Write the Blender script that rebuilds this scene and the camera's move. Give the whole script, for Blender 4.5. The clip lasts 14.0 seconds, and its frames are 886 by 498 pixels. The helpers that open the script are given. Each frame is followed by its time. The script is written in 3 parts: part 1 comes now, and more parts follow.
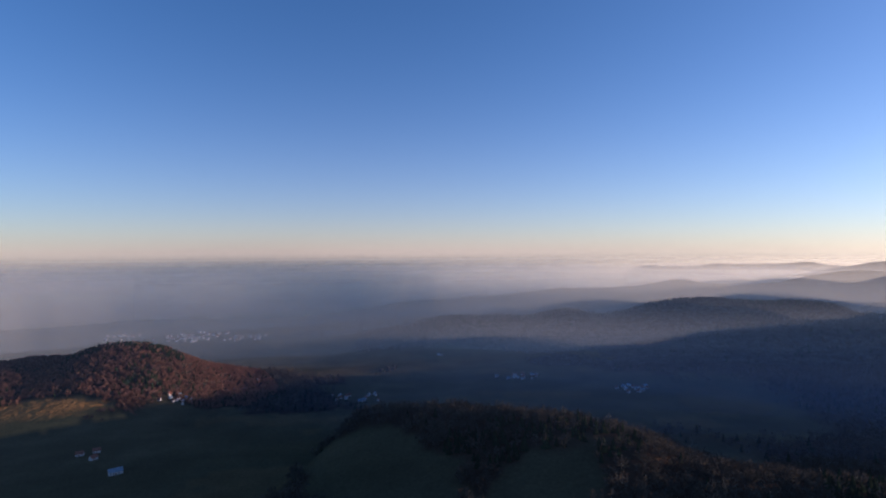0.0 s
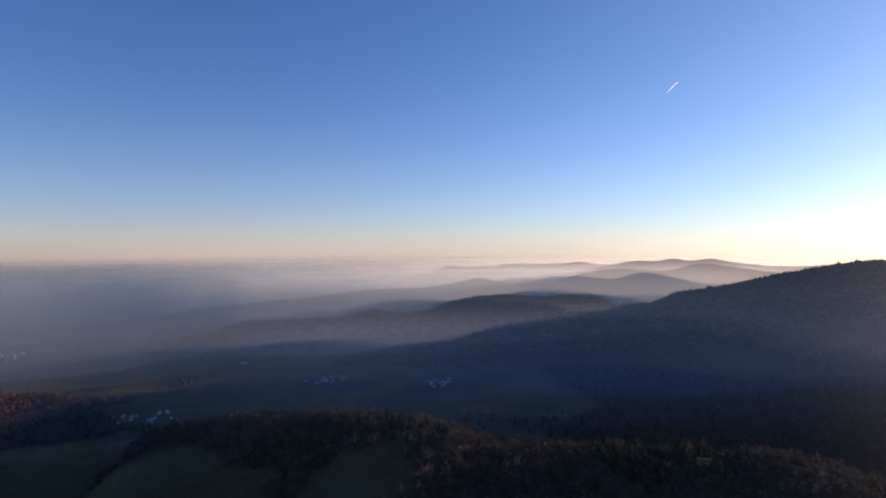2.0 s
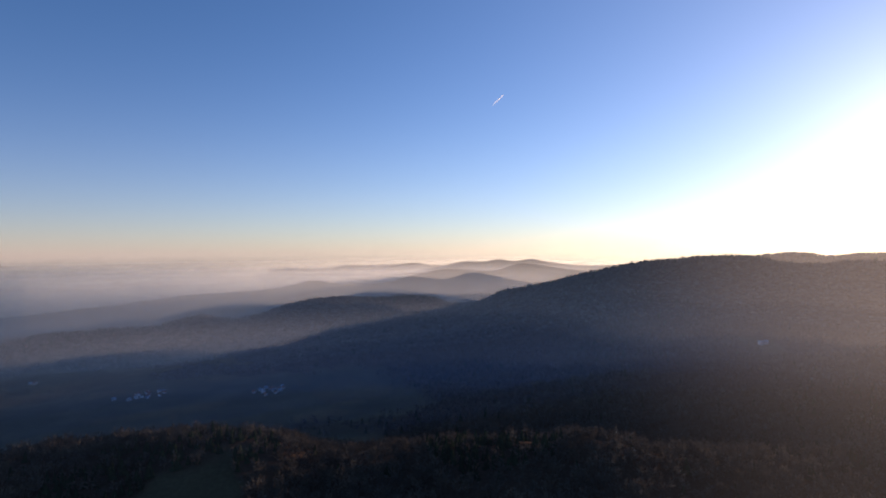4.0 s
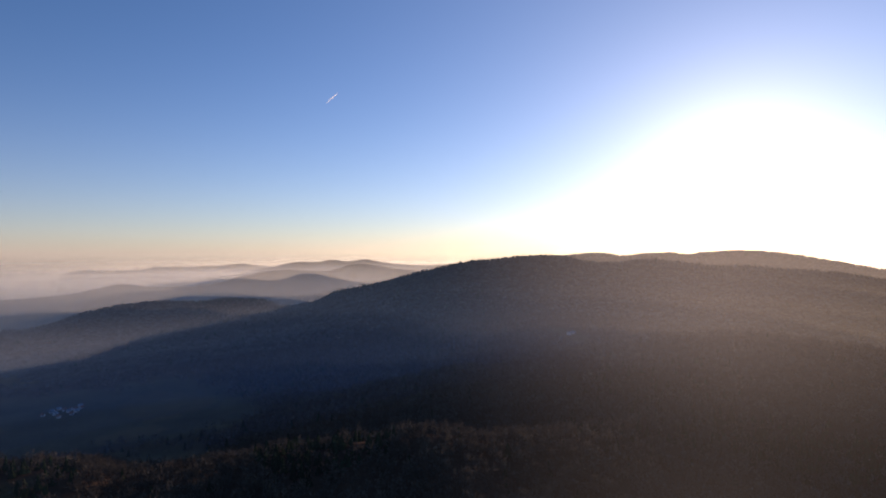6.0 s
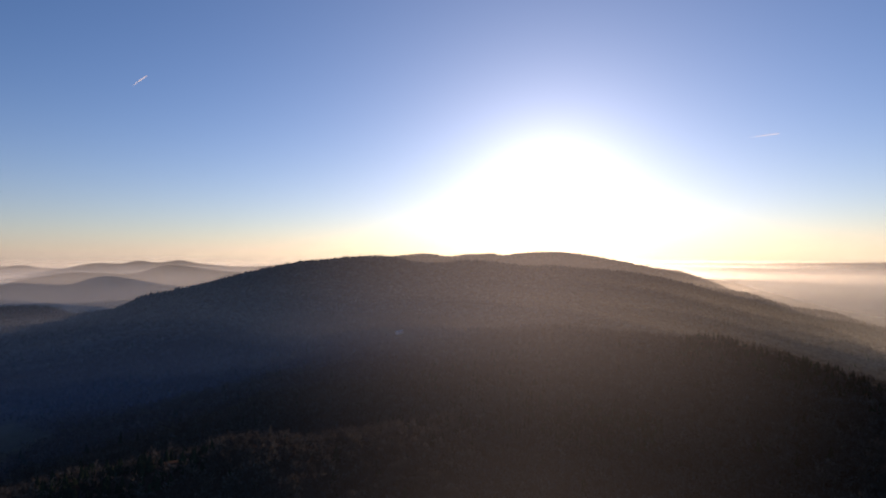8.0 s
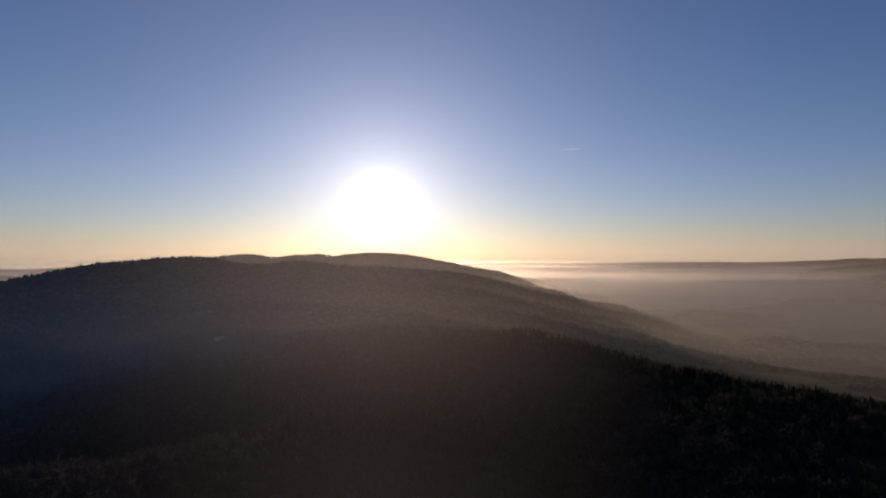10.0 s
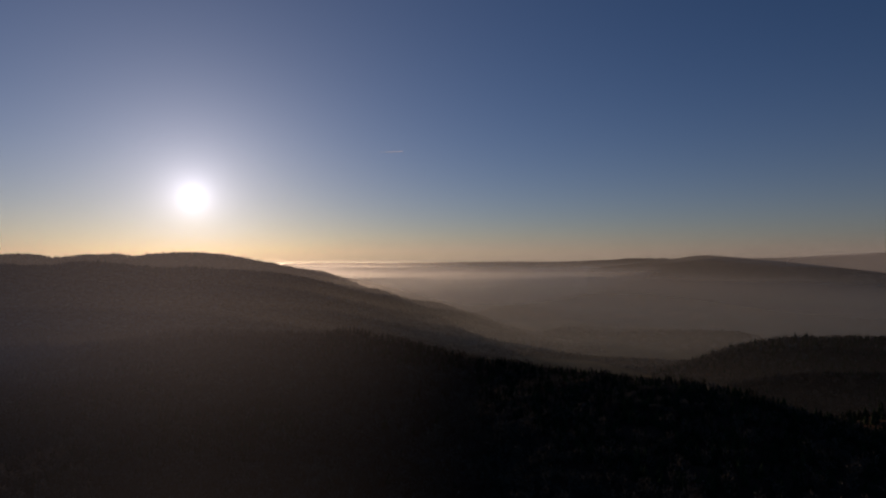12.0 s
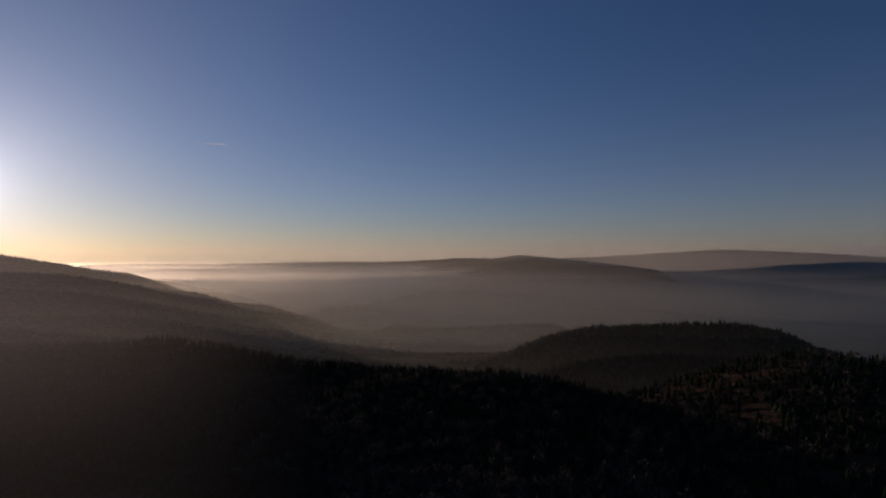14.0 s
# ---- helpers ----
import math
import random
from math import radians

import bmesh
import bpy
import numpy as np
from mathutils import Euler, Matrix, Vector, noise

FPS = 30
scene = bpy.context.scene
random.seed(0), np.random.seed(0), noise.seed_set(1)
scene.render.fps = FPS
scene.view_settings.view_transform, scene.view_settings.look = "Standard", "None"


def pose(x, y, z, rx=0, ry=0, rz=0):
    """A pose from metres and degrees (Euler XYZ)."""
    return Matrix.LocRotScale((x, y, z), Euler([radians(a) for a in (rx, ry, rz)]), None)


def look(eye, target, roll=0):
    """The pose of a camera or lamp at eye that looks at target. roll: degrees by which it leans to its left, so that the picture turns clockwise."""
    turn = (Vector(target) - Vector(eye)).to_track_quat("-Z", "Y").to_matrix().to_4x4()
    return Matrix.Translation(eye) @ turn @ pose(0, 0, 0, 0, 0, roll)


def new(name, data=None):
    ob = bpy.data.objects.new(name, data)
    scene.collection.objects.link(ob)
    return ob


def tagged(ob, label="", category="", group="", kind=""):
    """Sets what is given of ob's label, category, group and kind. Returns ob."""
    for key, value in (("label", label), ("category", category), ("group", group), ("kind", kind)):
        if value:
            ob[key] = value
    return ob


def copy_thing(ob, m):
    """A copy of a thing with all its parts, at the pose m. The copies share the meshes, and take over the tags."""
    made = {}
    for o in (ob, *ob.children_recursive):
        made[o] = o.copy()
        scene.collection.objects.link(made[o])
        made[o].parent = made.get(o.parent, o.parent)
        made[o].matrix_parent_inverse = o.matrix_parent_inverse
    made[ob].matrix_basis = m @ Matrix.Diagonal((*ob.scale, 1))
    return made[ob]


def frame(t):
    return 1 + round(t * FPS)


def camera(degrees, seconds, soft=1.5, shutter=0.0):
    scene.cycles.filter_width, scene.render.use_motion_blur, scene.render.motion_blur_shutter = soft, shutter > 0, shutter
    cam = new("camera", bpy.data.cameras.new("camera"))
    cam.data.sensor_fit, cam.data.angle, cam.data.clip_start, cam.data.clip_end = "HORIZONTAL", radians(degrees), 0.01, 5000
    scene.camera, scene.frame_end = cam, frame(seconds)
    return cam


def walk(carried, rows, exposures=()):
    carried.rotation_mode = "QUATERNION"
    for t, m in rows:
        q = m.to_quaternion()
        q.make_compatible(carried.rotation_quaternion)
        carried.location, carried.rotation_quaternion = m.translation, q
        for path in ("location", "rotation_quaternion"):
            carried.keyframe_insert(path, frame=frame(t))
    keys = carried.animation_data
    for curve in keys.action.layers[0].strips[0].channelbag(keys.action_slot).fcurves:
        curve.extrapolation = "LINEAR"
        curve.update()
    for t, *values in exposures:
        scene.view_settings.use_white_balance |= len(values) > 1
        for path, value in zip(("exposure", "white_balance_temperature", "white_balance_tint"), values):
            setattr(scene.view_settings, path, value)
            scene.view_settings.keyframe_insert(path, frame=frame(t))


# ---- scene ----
# A drone turns on the spot high over wooded hills at sunset: spur and forest near by, a misty valley with villages, ridges behind ridges.
# The world's origin lies under the drone; x is east, y north, the plain lies about 360 m below the eye.
EYE = 280.0
cam = camera(76.8, 14.0, soft=2.0)
PATH = [
    (0.0, pose(0, 0, EYE, 90.22, 0.28, -0.00)),
    (0.5, pose(0, 0, EYE, 90.26, 0.30, -5.91)),
    (1.0, pose(0, 0, EYE, 90.31, 0.35, -10.71)),
    (1.5, pose(0, 0, EYE, 90.29, 0.36, -15.17)),
    (2.0, pose(0, 0, EYE, 90.30, 0.37, -19.31)),
    (2.5, pose(0, 0, EYE, 90.29, 0.36, -23.60)),
    (3.0, pose(0, 0, EYE, 90.29, 0.39, -27.70)),
    (5.5, pose(0, 0, EYE, 90.27, 0.43, -48.65)),
    (6.0, pose(0, 0, EYE, 90.22, 0.39, -52.85)),
    (6.5, pose(0, 0, EYE, 90.20, 0.31, -57.02)),
    (7.0, pose(0, 0, EYE, 90.18, 0.28, -61.46)),
    (7.5, pose(0, 0, EYE, 90.20, 0.20, -65.68)),
    (8.0, pose(0, 0, EYE, 90.22, 0.15, -70.17)),
    (10.5, pose(0, 0, EYE, 90.29, -0.05, -91.99)),
    (11.0, pose(0, 0, EYE, 90.30, -0.13, -96.56)),
    (11.5, pose(0, 0, EYE, 90.29, -0.14, -100.90)),
    (12.0, pose(0, 0, EYE, 90.30, -0.15, -105.37)),
    (12.5, pose(0, 0, EYE, 90.32, -0.21, -109.65)),
    (13.0, pose(0, 0, EYE, 90.35, -0.18, -114.17)),
    (13.5, pose(0, 0, EYE, 90.35, -0.22, -118.44)),
    (14.0, pose(0, 0, EYE, 90.37, -0.25, -122.58))]
EXPOSURES = [(0.0, 0.75, 5220, 23), (3.0, 0.72, 5480, 23), (5.5, 0.53, 5600, 24), (6.5, 0.42, 5650, 24), (8.2, 0.11, 5650, 24), (10.3, -0.64, 5650, 24), (11.5, -1.08, 5600, 24), (12.5, -1.44, 5580, 25), (13.3, -1.34, 5550, 25), (14.0, -1.07, 5500, 25)]
walk(cam, PATH, EXPOSURES)

# ---- sky and sun ----
SUN_AZ, SUN_EL = 81.2, 5.1      # degrees clockwise from north, degrees over the horizon
SUN = Vector((math.sin(radians(SUN_AZ)) * math.cos(radians(SUN_EL)), math.cos(radians(SUN_AZ)) * math.cos(radians(SUN_EL)), math.sin(radians(SUN_EL))))
world = bpy.data.worlds.new("sky")
scene.world = world
world.use_nodes = True
wn, wl = world.node_tree.nodes, world.node_tree.links
wn.clear()


def wnode(kind, **values):
    n = wn.new(kind)
    for key, value in values.items():
        n.inputs[int(key[1:])].default_value = value
    return n


def wmath(op, a, b=None):
    n = wn.new("ShaderNodeMath")
    n.operation = op
    for i, v in enumerate((a, b)):
        if v is None:
            continue
        if isinstance(v, (int, float)):
            n.inputs[i].default_value = v
        else:
            wl.new(v, n.inputs[i])
    return n.outputs[0]


def wadd(a, factor, colour):
    """a plus colour times factor, as light of the sky."""
    bg = wn.new("ShaderNodeBackground")
    bg.inputs[0].default_value = (*colour, 1)
    wl.new(factor, bg.inputs[1])
    s = wn.new("ShaderNodeAddShader")
    wl.new(a, s.inputs[0]), wl.new(bg.outputs[0], s.inputs[1])
    return s.outputs[0]


sky = wn.new("ShaderNodeTexSky")
sky.sky_type, sky.sun_disc = "NISHITA", False
sky.sun_elevation, sky.sun_rotation = radians(SUN_EL), radians(SUN_AZ)
sky.altitude, sky.air_density, sky.dust_density, sky.ozone_density = 600, 1.0, 0.28, 2.0
SKY_STRENGTH = 0.1
sky_bg = wn.new("ShaderNodeBackground")
sky_bg.inputs[1].default_value = SKY_STRENGTH
# clear winter air, bluer overhead
blue = wn.new("ShaderNodeMix")
blue.data_type, blue.blend_type = "RGBA", "MULTIPLY"
blue.inputs[0].default_value, blue.inputs[7].default_value = 1.0, (0.66, 0.89, 1.13, 1)
wl.new(sky.outputs[0], blue.inputs[6]), wl.new(blue.outputs[2], sky_bg.inputs[0])
coord = wn.new("ShaderNodeTexCoord")
toward = wn.new("ShaderNodeVectorMath")
toward.operation = "DOT_PRODUCT"
wl.new(coord.outputs["Generated"], toward.inputs[0])
toward.inputs[1].default_value = SUN
angle = wmath("DEGREES" , wmath("ARCCOSINE", wmath("MINIMUM", toward.outputs["Value"], 0.999999)))
light = sky_bg.outputs[0]
# the glare of the low sun in hazy air: a core and two wider aureoles
for power, width, colour in ((2.2, 1.3, (1.0, 0.92, 0.82)), (0.9, 4.4, (1.0, 0.85, 0.7)), (0.37, 17.0, (1.0, 0.83, 0.64))):
    light = wadd(light, wmath("MULTIPLY", wmath("EXPONENT", wmath("MULTIPLY", angle, -1.0 / width)), power), colour)
# the warm haze along the horizon
sep = wn.new("ShaderNodeSeparateXYZ")
wl.new(coord.outputs["Generated"], sep.inputs[0])
level = wmath("ABSOLUTE", wmath("DEGREES", wmath("ARCSINE", sep.outputs["Z"])))
light = wadd(light, wmath("MULTIPLY", wmath("EXPONENT", wmath("MULTIPLY", level, -1.0 / 6.2)), 0.19), (1.0, 0.56, 0.55))
# and the same haze, thrown onwards, under the sun
glow = wmath("EXPONENT", wmath("SUBTRACT", wmath("MULTIPLY", level, -1.0 / 7.5), wmath("MULTIPLY", angle, 1.0 / 29.0)))
light = wadd(light, wmath("MULTIPLY", glow, 0.38), (1.0, 0.63, 0.49))
world_out = wn.new("ShaderNodeOutputWorld")
wl.new(light, world_out.inputs[0])

lamp = new("sun", bpy.data.lights.new("sun", "SUN"))
lamp.data.energy, lamp.data.angle, lamp.data.color = 5.0, radians(0.5), (1.0, 0.67, 0.41)
lamp.matrix_world = look(SUN * 100 + Vector((0, 0, EYE)), (0, 0, EYE))


# ---- materials ----
def material(name):
    m = bpy.data.materials.new(name)
    m.use_nodes = True
    nodes, links = m.node_tree.nodes, m.node_tree.links
    bsdf = nodes["Principled BSDF"]
    bsdf.inputs["Specular IOR Level"].default_value = 0.0
    return m, nodes, links, bsdf


def noise_ramp(nodes, links, scale, stops, detail=5.0, vector=None):
    tex = nodes.new("ShaderNodeTexNoise")
    tex.inputs["Scale"].default_value, tex.inputs["Detail"].default_value = scale, detail
    if vector is None:
        vector = nodes.new("ShaderNodeNewGeometry").outputs["Position"]
    links.new(vector, tex.inputs["Vector"])
    ramp = nodes.new("ShaderNodeValToRGB")
    while len(ramp.color_ramp.elements) < len(stops):
        ramp.color_ramp.elements.new(0.5)
    for e, (p, c) in zip(ramp.color_ramp.elements, stops):
        e.position, e.color = p, (*c, 1)
    links.new(tex.outputs["Fac"], ramp.inputs[0])
    return ramp.outputs[0]


def mixed(nodes, links, a, b, factor, blend="MIX"):
    n = nodes.new("ShaderNodeMix")
    n.data_type, n.blend_type = "RGBA", blend
    for socket, v in ((n.inputs[6], a), (n.inputs[7], b), (n.inputs[0], factor)):
        if isinstance(v, (int, float)):
            socket.default_value = v
        elif isinstance(v, tuple):
            socket.default_value = (*v, 1)
        else:
            links.new(v, socket)
    return n.outputs[2]


def plain(name, colour, rough=0.8, vary=0.25, scale=0.6, metal=0.0):
    """A surface of one colour with stains at two scales."""
    m, nodes, links, bsdf = material(name)
    dark = tuple(c * (1 - vary) for c in colour)
    big = noise_ramp(nodes, links, scale, ((0.35, dark), (0.65, colour)))
    fine = noise_ramp(nodes, links, scale * 9, ((0.3, (0.82, 0.82, 0.82)), (0.7, (1, 1, 1))))
    links.new(mixed(nodes, links, big, fine, 1.0, "MULTIPLY"), bsdf.inputs["Base Color"])
    bsdf.inputs["Roughness"].default_value, bsdf.inputs["Metallic"].default_value = rough, metal
    bsdf.inputs["Specular IOR Level"].default_value = 0.4
    return m


def ground_material():
    """Meadow, ploughed land and forest floor, by the land's cover."""
    m, nodes, links, bsdf = material("land")
    meadow = noise_ramp(nodes, links, 0.012, ((0.3, (0.062, 0.056, 0.03)), (0.55, (0.086, 0.075, 0.04)), (0.75, (0.118, 0.098, 0.054))))
    floor = noise_ramp(nodes, links, 0.02, ((0.3, (0.035, 0.026, 0.018)), (0.7, (0.075, 0.05, 0.032))))
    stubble = noise_ramp(nodes, links, 0.03, ((0.3, (0.26, 0.14, 0.045)), (0.7, (0.36, 0.19, 0.06))))
    grain = noise_ramp(nodes, links, 0.35, ((0.3, (0.7, 0.7, 0.7)), (0.7, (1, 1, 1))))
    wood = nodes.new("ShaderNodeAttribute")
    wood.attribute_name = "wood"
    crop = nodes.new("ShaderNodeAttribute")
    crop.attribute_name = "crop"
    c = mixed(nodes, links, meadow, stubble, crop.outputs["Fac"])
    c = mixed(nodes, links, c, floor, wood.outputs["Fac"])
    c = mixed(nodes, links, c, grain, 1.0, "MULTIPLY")
    links.new(c, bsdf.inputs["Base Color"])
    bsdf.inputs["Roughness"].default_value = 0.95
    bump, tex = nodes.new("ShaderNodeBump"), nodes.new("ShaderNodeTexNoise")
    tex.inputs["Scale"].default_value = 0.08
    links.new(nodes.new("ShaderNodeNewGeometry").outputs["Position"], tex.inputs["Vector"])
    bump.inputs["Distance"].default_value, bump.inputs["Strength"].default_value = 6.0, 0.5
    links.new(tex.outputs["Fac"], bump.inputs["Height"]), links.new(bump.outputs[0], bsdf.inputs["Normal"])
    return m


def foliage(name, low, high, through_light, scale=0.03):
    m, nodes, links, bsdf = material(name)
    geo = nodes.new("ShaderNodeNewGeometry")
    stand = noise_ramp(nodes, links, scale, ((0.35, low), (0.65, high)), 3.0)
    ramp = nodes.new("ShaderNodeValToRGB")
    ramp.color_ramp.elements[0].color, ramp.color_ramp.elements[1].color = (0.85, 0.85, 0.85, 1), (1.1, 1.08, 1.06, 1)
    links.new(geo.outputs["Random Per Island"], ramp.inputs[0])
    tree = noise_ramp(nodes, links, 0.11, ((0.32, (0.84, 0.84, 0.84)), (0.5, (0.97, 0.97, 0.97)), (0.68, (1.12, 1.11, 1.1))), 1.0)
    stand = mixed(nodes, links, stand, tree, 1.0, "MULTIPLY")
    colour = mixed(nodes, links, stand, ramp.outputs[0], 1.0, "MULTIPLY")
    links.new(colour, bsdf.inputs["Base Color"])
    bsdf.inputs["Roughness"].default_value = 0.9
    # twigs and needles let some of the light through
    thin, mix = nodes.new("ShaderNodeBsdfTranslucent"), nodes.new("ShaderNodeMixShader")
    links.new(colour, thin.inputs[0])
    mix.inputs[0].default_value = through_light
    links.new(bsdf.outputs[0], mix.inputs[1]), links.new(thin.outputs[0], mix.inputs[2])
    links.new(mix.outputs[0], nodes["Material Output"].inputs[0])
    return m


# how mist throws light: back, onwards, the share that goes onwards, and the share that hardly leaves its way
MIST = ((0.55, 0.55, 0.5, 1), (0.88, 0.9, 0.82, 1), 0.65, 0.0)
SUNNY_MIST = ((0.48, 0.5, 0.46, 1), (0.9, 0.9, 0.74, 1), 0.7, 0.3)
BRIGHT_MIST = ((0.5, 0.5, 0.45, 1), (0.96, 0.95, 0.8, 1), 0.9, 0.65)
THIN_HAZE = ((0.5, 0.5, 0.48, 1), (0.86, 0.84, 0.72, 1), 0.7, 0.0)
FAR_MIST = ((0.52, 0.5, 0.42, 1), (0.88, 0.86, 0.7, 1), 0.65, 0.0)
# not mist of the valley: scatter of the veil that imitates sun glare
GLARE_VEIL = ((0.54, 0.53, 0.5, 1), (0.9, 0.87, 0.8, 1), 0.85, 0.0)
# haze with the blue of skylit shade put into its colour
SHADE_BLUE_HAZE = ((0.2, 0.34, 0.62, 1), (0.26, 0.42, 0.7, 1), 0.5, 0.0)



def mist_or_glare_material(name, thickness, top, depth, scatter, low=None):
    """Thin mist or a glare veil: lets most light through and scatters the rest, denser towards the ground."""
    m, nodes, links, bsdf = material(name)
    nodes.remove(bsdf)
    out = nodes["Material Output"]
    geo, sep = nodes.new("ShaderNodeNewGeometry"), nodes.new("ShaderNodeSeparateXYZ")
    links.new(geo.outputs["Position"], sep.inputs[0])
    tex = nodes.new("ShaderNodeTexNoise")
    tex.inputs["Scale"].default_value, tex.inputs["Detail"].default_value = 0.0022, 3.0
    stretch = nodes.new("ShaderNodeMapping")
    stretch.inputs["Scale"].default_value = (1, 1, 6)
    links.new(geo.outputs["Position"], stretch.inputs[0]), links.new(stretch.outputs[0], tex.inputs["Vector"])

    def calc(op, a, b):
        n = nodes.new("ShaderNodeMath")
        n.operation = op
        for i, v in enumerate((a, b)):
            if isinstance(v, (int, float)):
                n.inputs[i].default_value = v
            else:
                links.new(v, n.inputs[i])
        return n
    rise = calc("MULTIPLY", calc("SUBTRACT", sep.outputs["Z"], top).outputs[0], -1.0 / depth)
    rise = calc("ADD", rise.outputs[0], calc("MULTIPLY", calc("SUBTRACT", tex.outputs["Fac"], 0.5).outputs[0], 0.15).outputs[0])
    fall = nodes.new("ShaderNodeMapRange")
    fall.interpolation_type = "SMOOTHSTEP"
    links.new(rise.outputs[0], fall.inputs["Value"])
    # the near veils grow denser upwards instead
    if low is not None:
        lift = nodes.new("ShaderNodeMapRange")
        lift.interpolation_type = "SMOOTHSTEP"
        lift.inputs["From Min"].default_value, lift.inputs["From Max"].default_value, lift.inputs["To Min"].default_value = low, low + 95, 0.12
        links.new(sep.outputs["Z"], lift.inputs["Value"])
        fall = calc("MULTIPLY", fall.outputs["Result"], lift.outputs["Result"])
    density = nodes.new("ShaderNodeAttribute")
    density.attribute_name = "veil"
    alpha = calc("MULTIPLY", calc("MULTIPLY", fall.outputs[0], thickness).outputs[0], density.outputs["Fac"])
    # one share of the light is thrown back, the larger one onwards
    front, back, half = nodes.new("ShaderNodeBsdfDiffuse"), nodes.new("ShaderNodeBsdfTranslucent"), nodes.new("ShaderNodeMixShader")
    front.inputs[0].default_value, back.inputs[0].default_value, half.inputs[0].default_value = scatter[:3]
    links.new(front.outputs[0], half.inputs[1]), links.new(back.outputs[0], half.inputs[2])
    if scatter[3]:
        ahead, both = nodes.new("ShaderNodeBsdfRefraction"), nodes.new("ShaderNodeMixShader")
        ahead.inputs["Color"].default_value, ahead.inputs["Roughness"].default_value, ahead.inputs["IOR"].default_value = scatter[1], 1.0, 1.5
        both.inputs[0].default_value = scatter[3]
        links.new(half.outputs[0], both.inputs[1]), links.new(ahead.outputs[0], both.inputs[2])
        half = both
    clear, mix = nodes.new("ShaderNodeBsdfTransparent"), nodes.new("ShaderNodeMixShader")
    links.new(alpha.outputs[0], mix.inputs[0]), links.new(clear.outputs[0], mix.inputs[1]), links.new(half.outputs[0], mix.inputs[2])
    links.new(mix.outputs[0], out.inputs[0])
    return m


LAND = ground_material()
BARE = foliage("bare_twigs", (0.062, 0.056, 0.045), (0.102, 0.09, 0.07), 0.25)
# the bare twigs again, warmer and brighter to imitate sunlight on one hill
SUNLIT_TWIGS = foliage("sunlit_tint_twigs", (0.15, 0.085, 0.06), (0.22, 0.12, 0.085), 0.3)
FIR = foliage("fir_needles", (0.014, 0.024, 0.013), (0.032, 0.045, 0.022), 0.2)
BARK = plain("bark", (0.10, 0.075, 0.055), 0.95, 0.4, 1.5)
PLASTER = plain("white_plaster", (0.6, 0.58, 0.55), 0.8, 0.2)
ROOF = plain("clay_tiles", (0.26, 0.11, 0.07), 0.85, 0.35)
SLATE = plain("grey_sheet_roof", (0.20, 0.27, 0.34), 0.5, 0.2)
GLASS = plain("dark_window_glass", (0.03, 0.035, 0.045), 0.15, 0.2)
TIMBER = plain("brown_timber", (0.16, 0.09, 0.05), 0.8, 0.3)

# ---- the land ----
def spline(points, count=120):
    """A smooth line through the points (Catmull-Rom), evenly sampled."""
    p = np.array(points, float)
    p = np.vstack((2 * p[0] - p[1], p, 2 * p[-1] - p[-2]))
    out = []
    n = max(4, count // (len(p) - 3))
    for i in range(1, len(p) - 2):
        t = np.linspace(0, 1, n, endpoint=False)[:, None]
        a, b, c, d = p[i - 1], p[i], p[i + 1], p[i + 2]
        out.append(0.5 * (2 * b + (c - a) * t + (2 * a - 5 * b + 4 * c - d) * t * t + (3 * b - a - 3 * c + d) * t ** 3))
    return np.vstack(out + [p[-2:-1]])


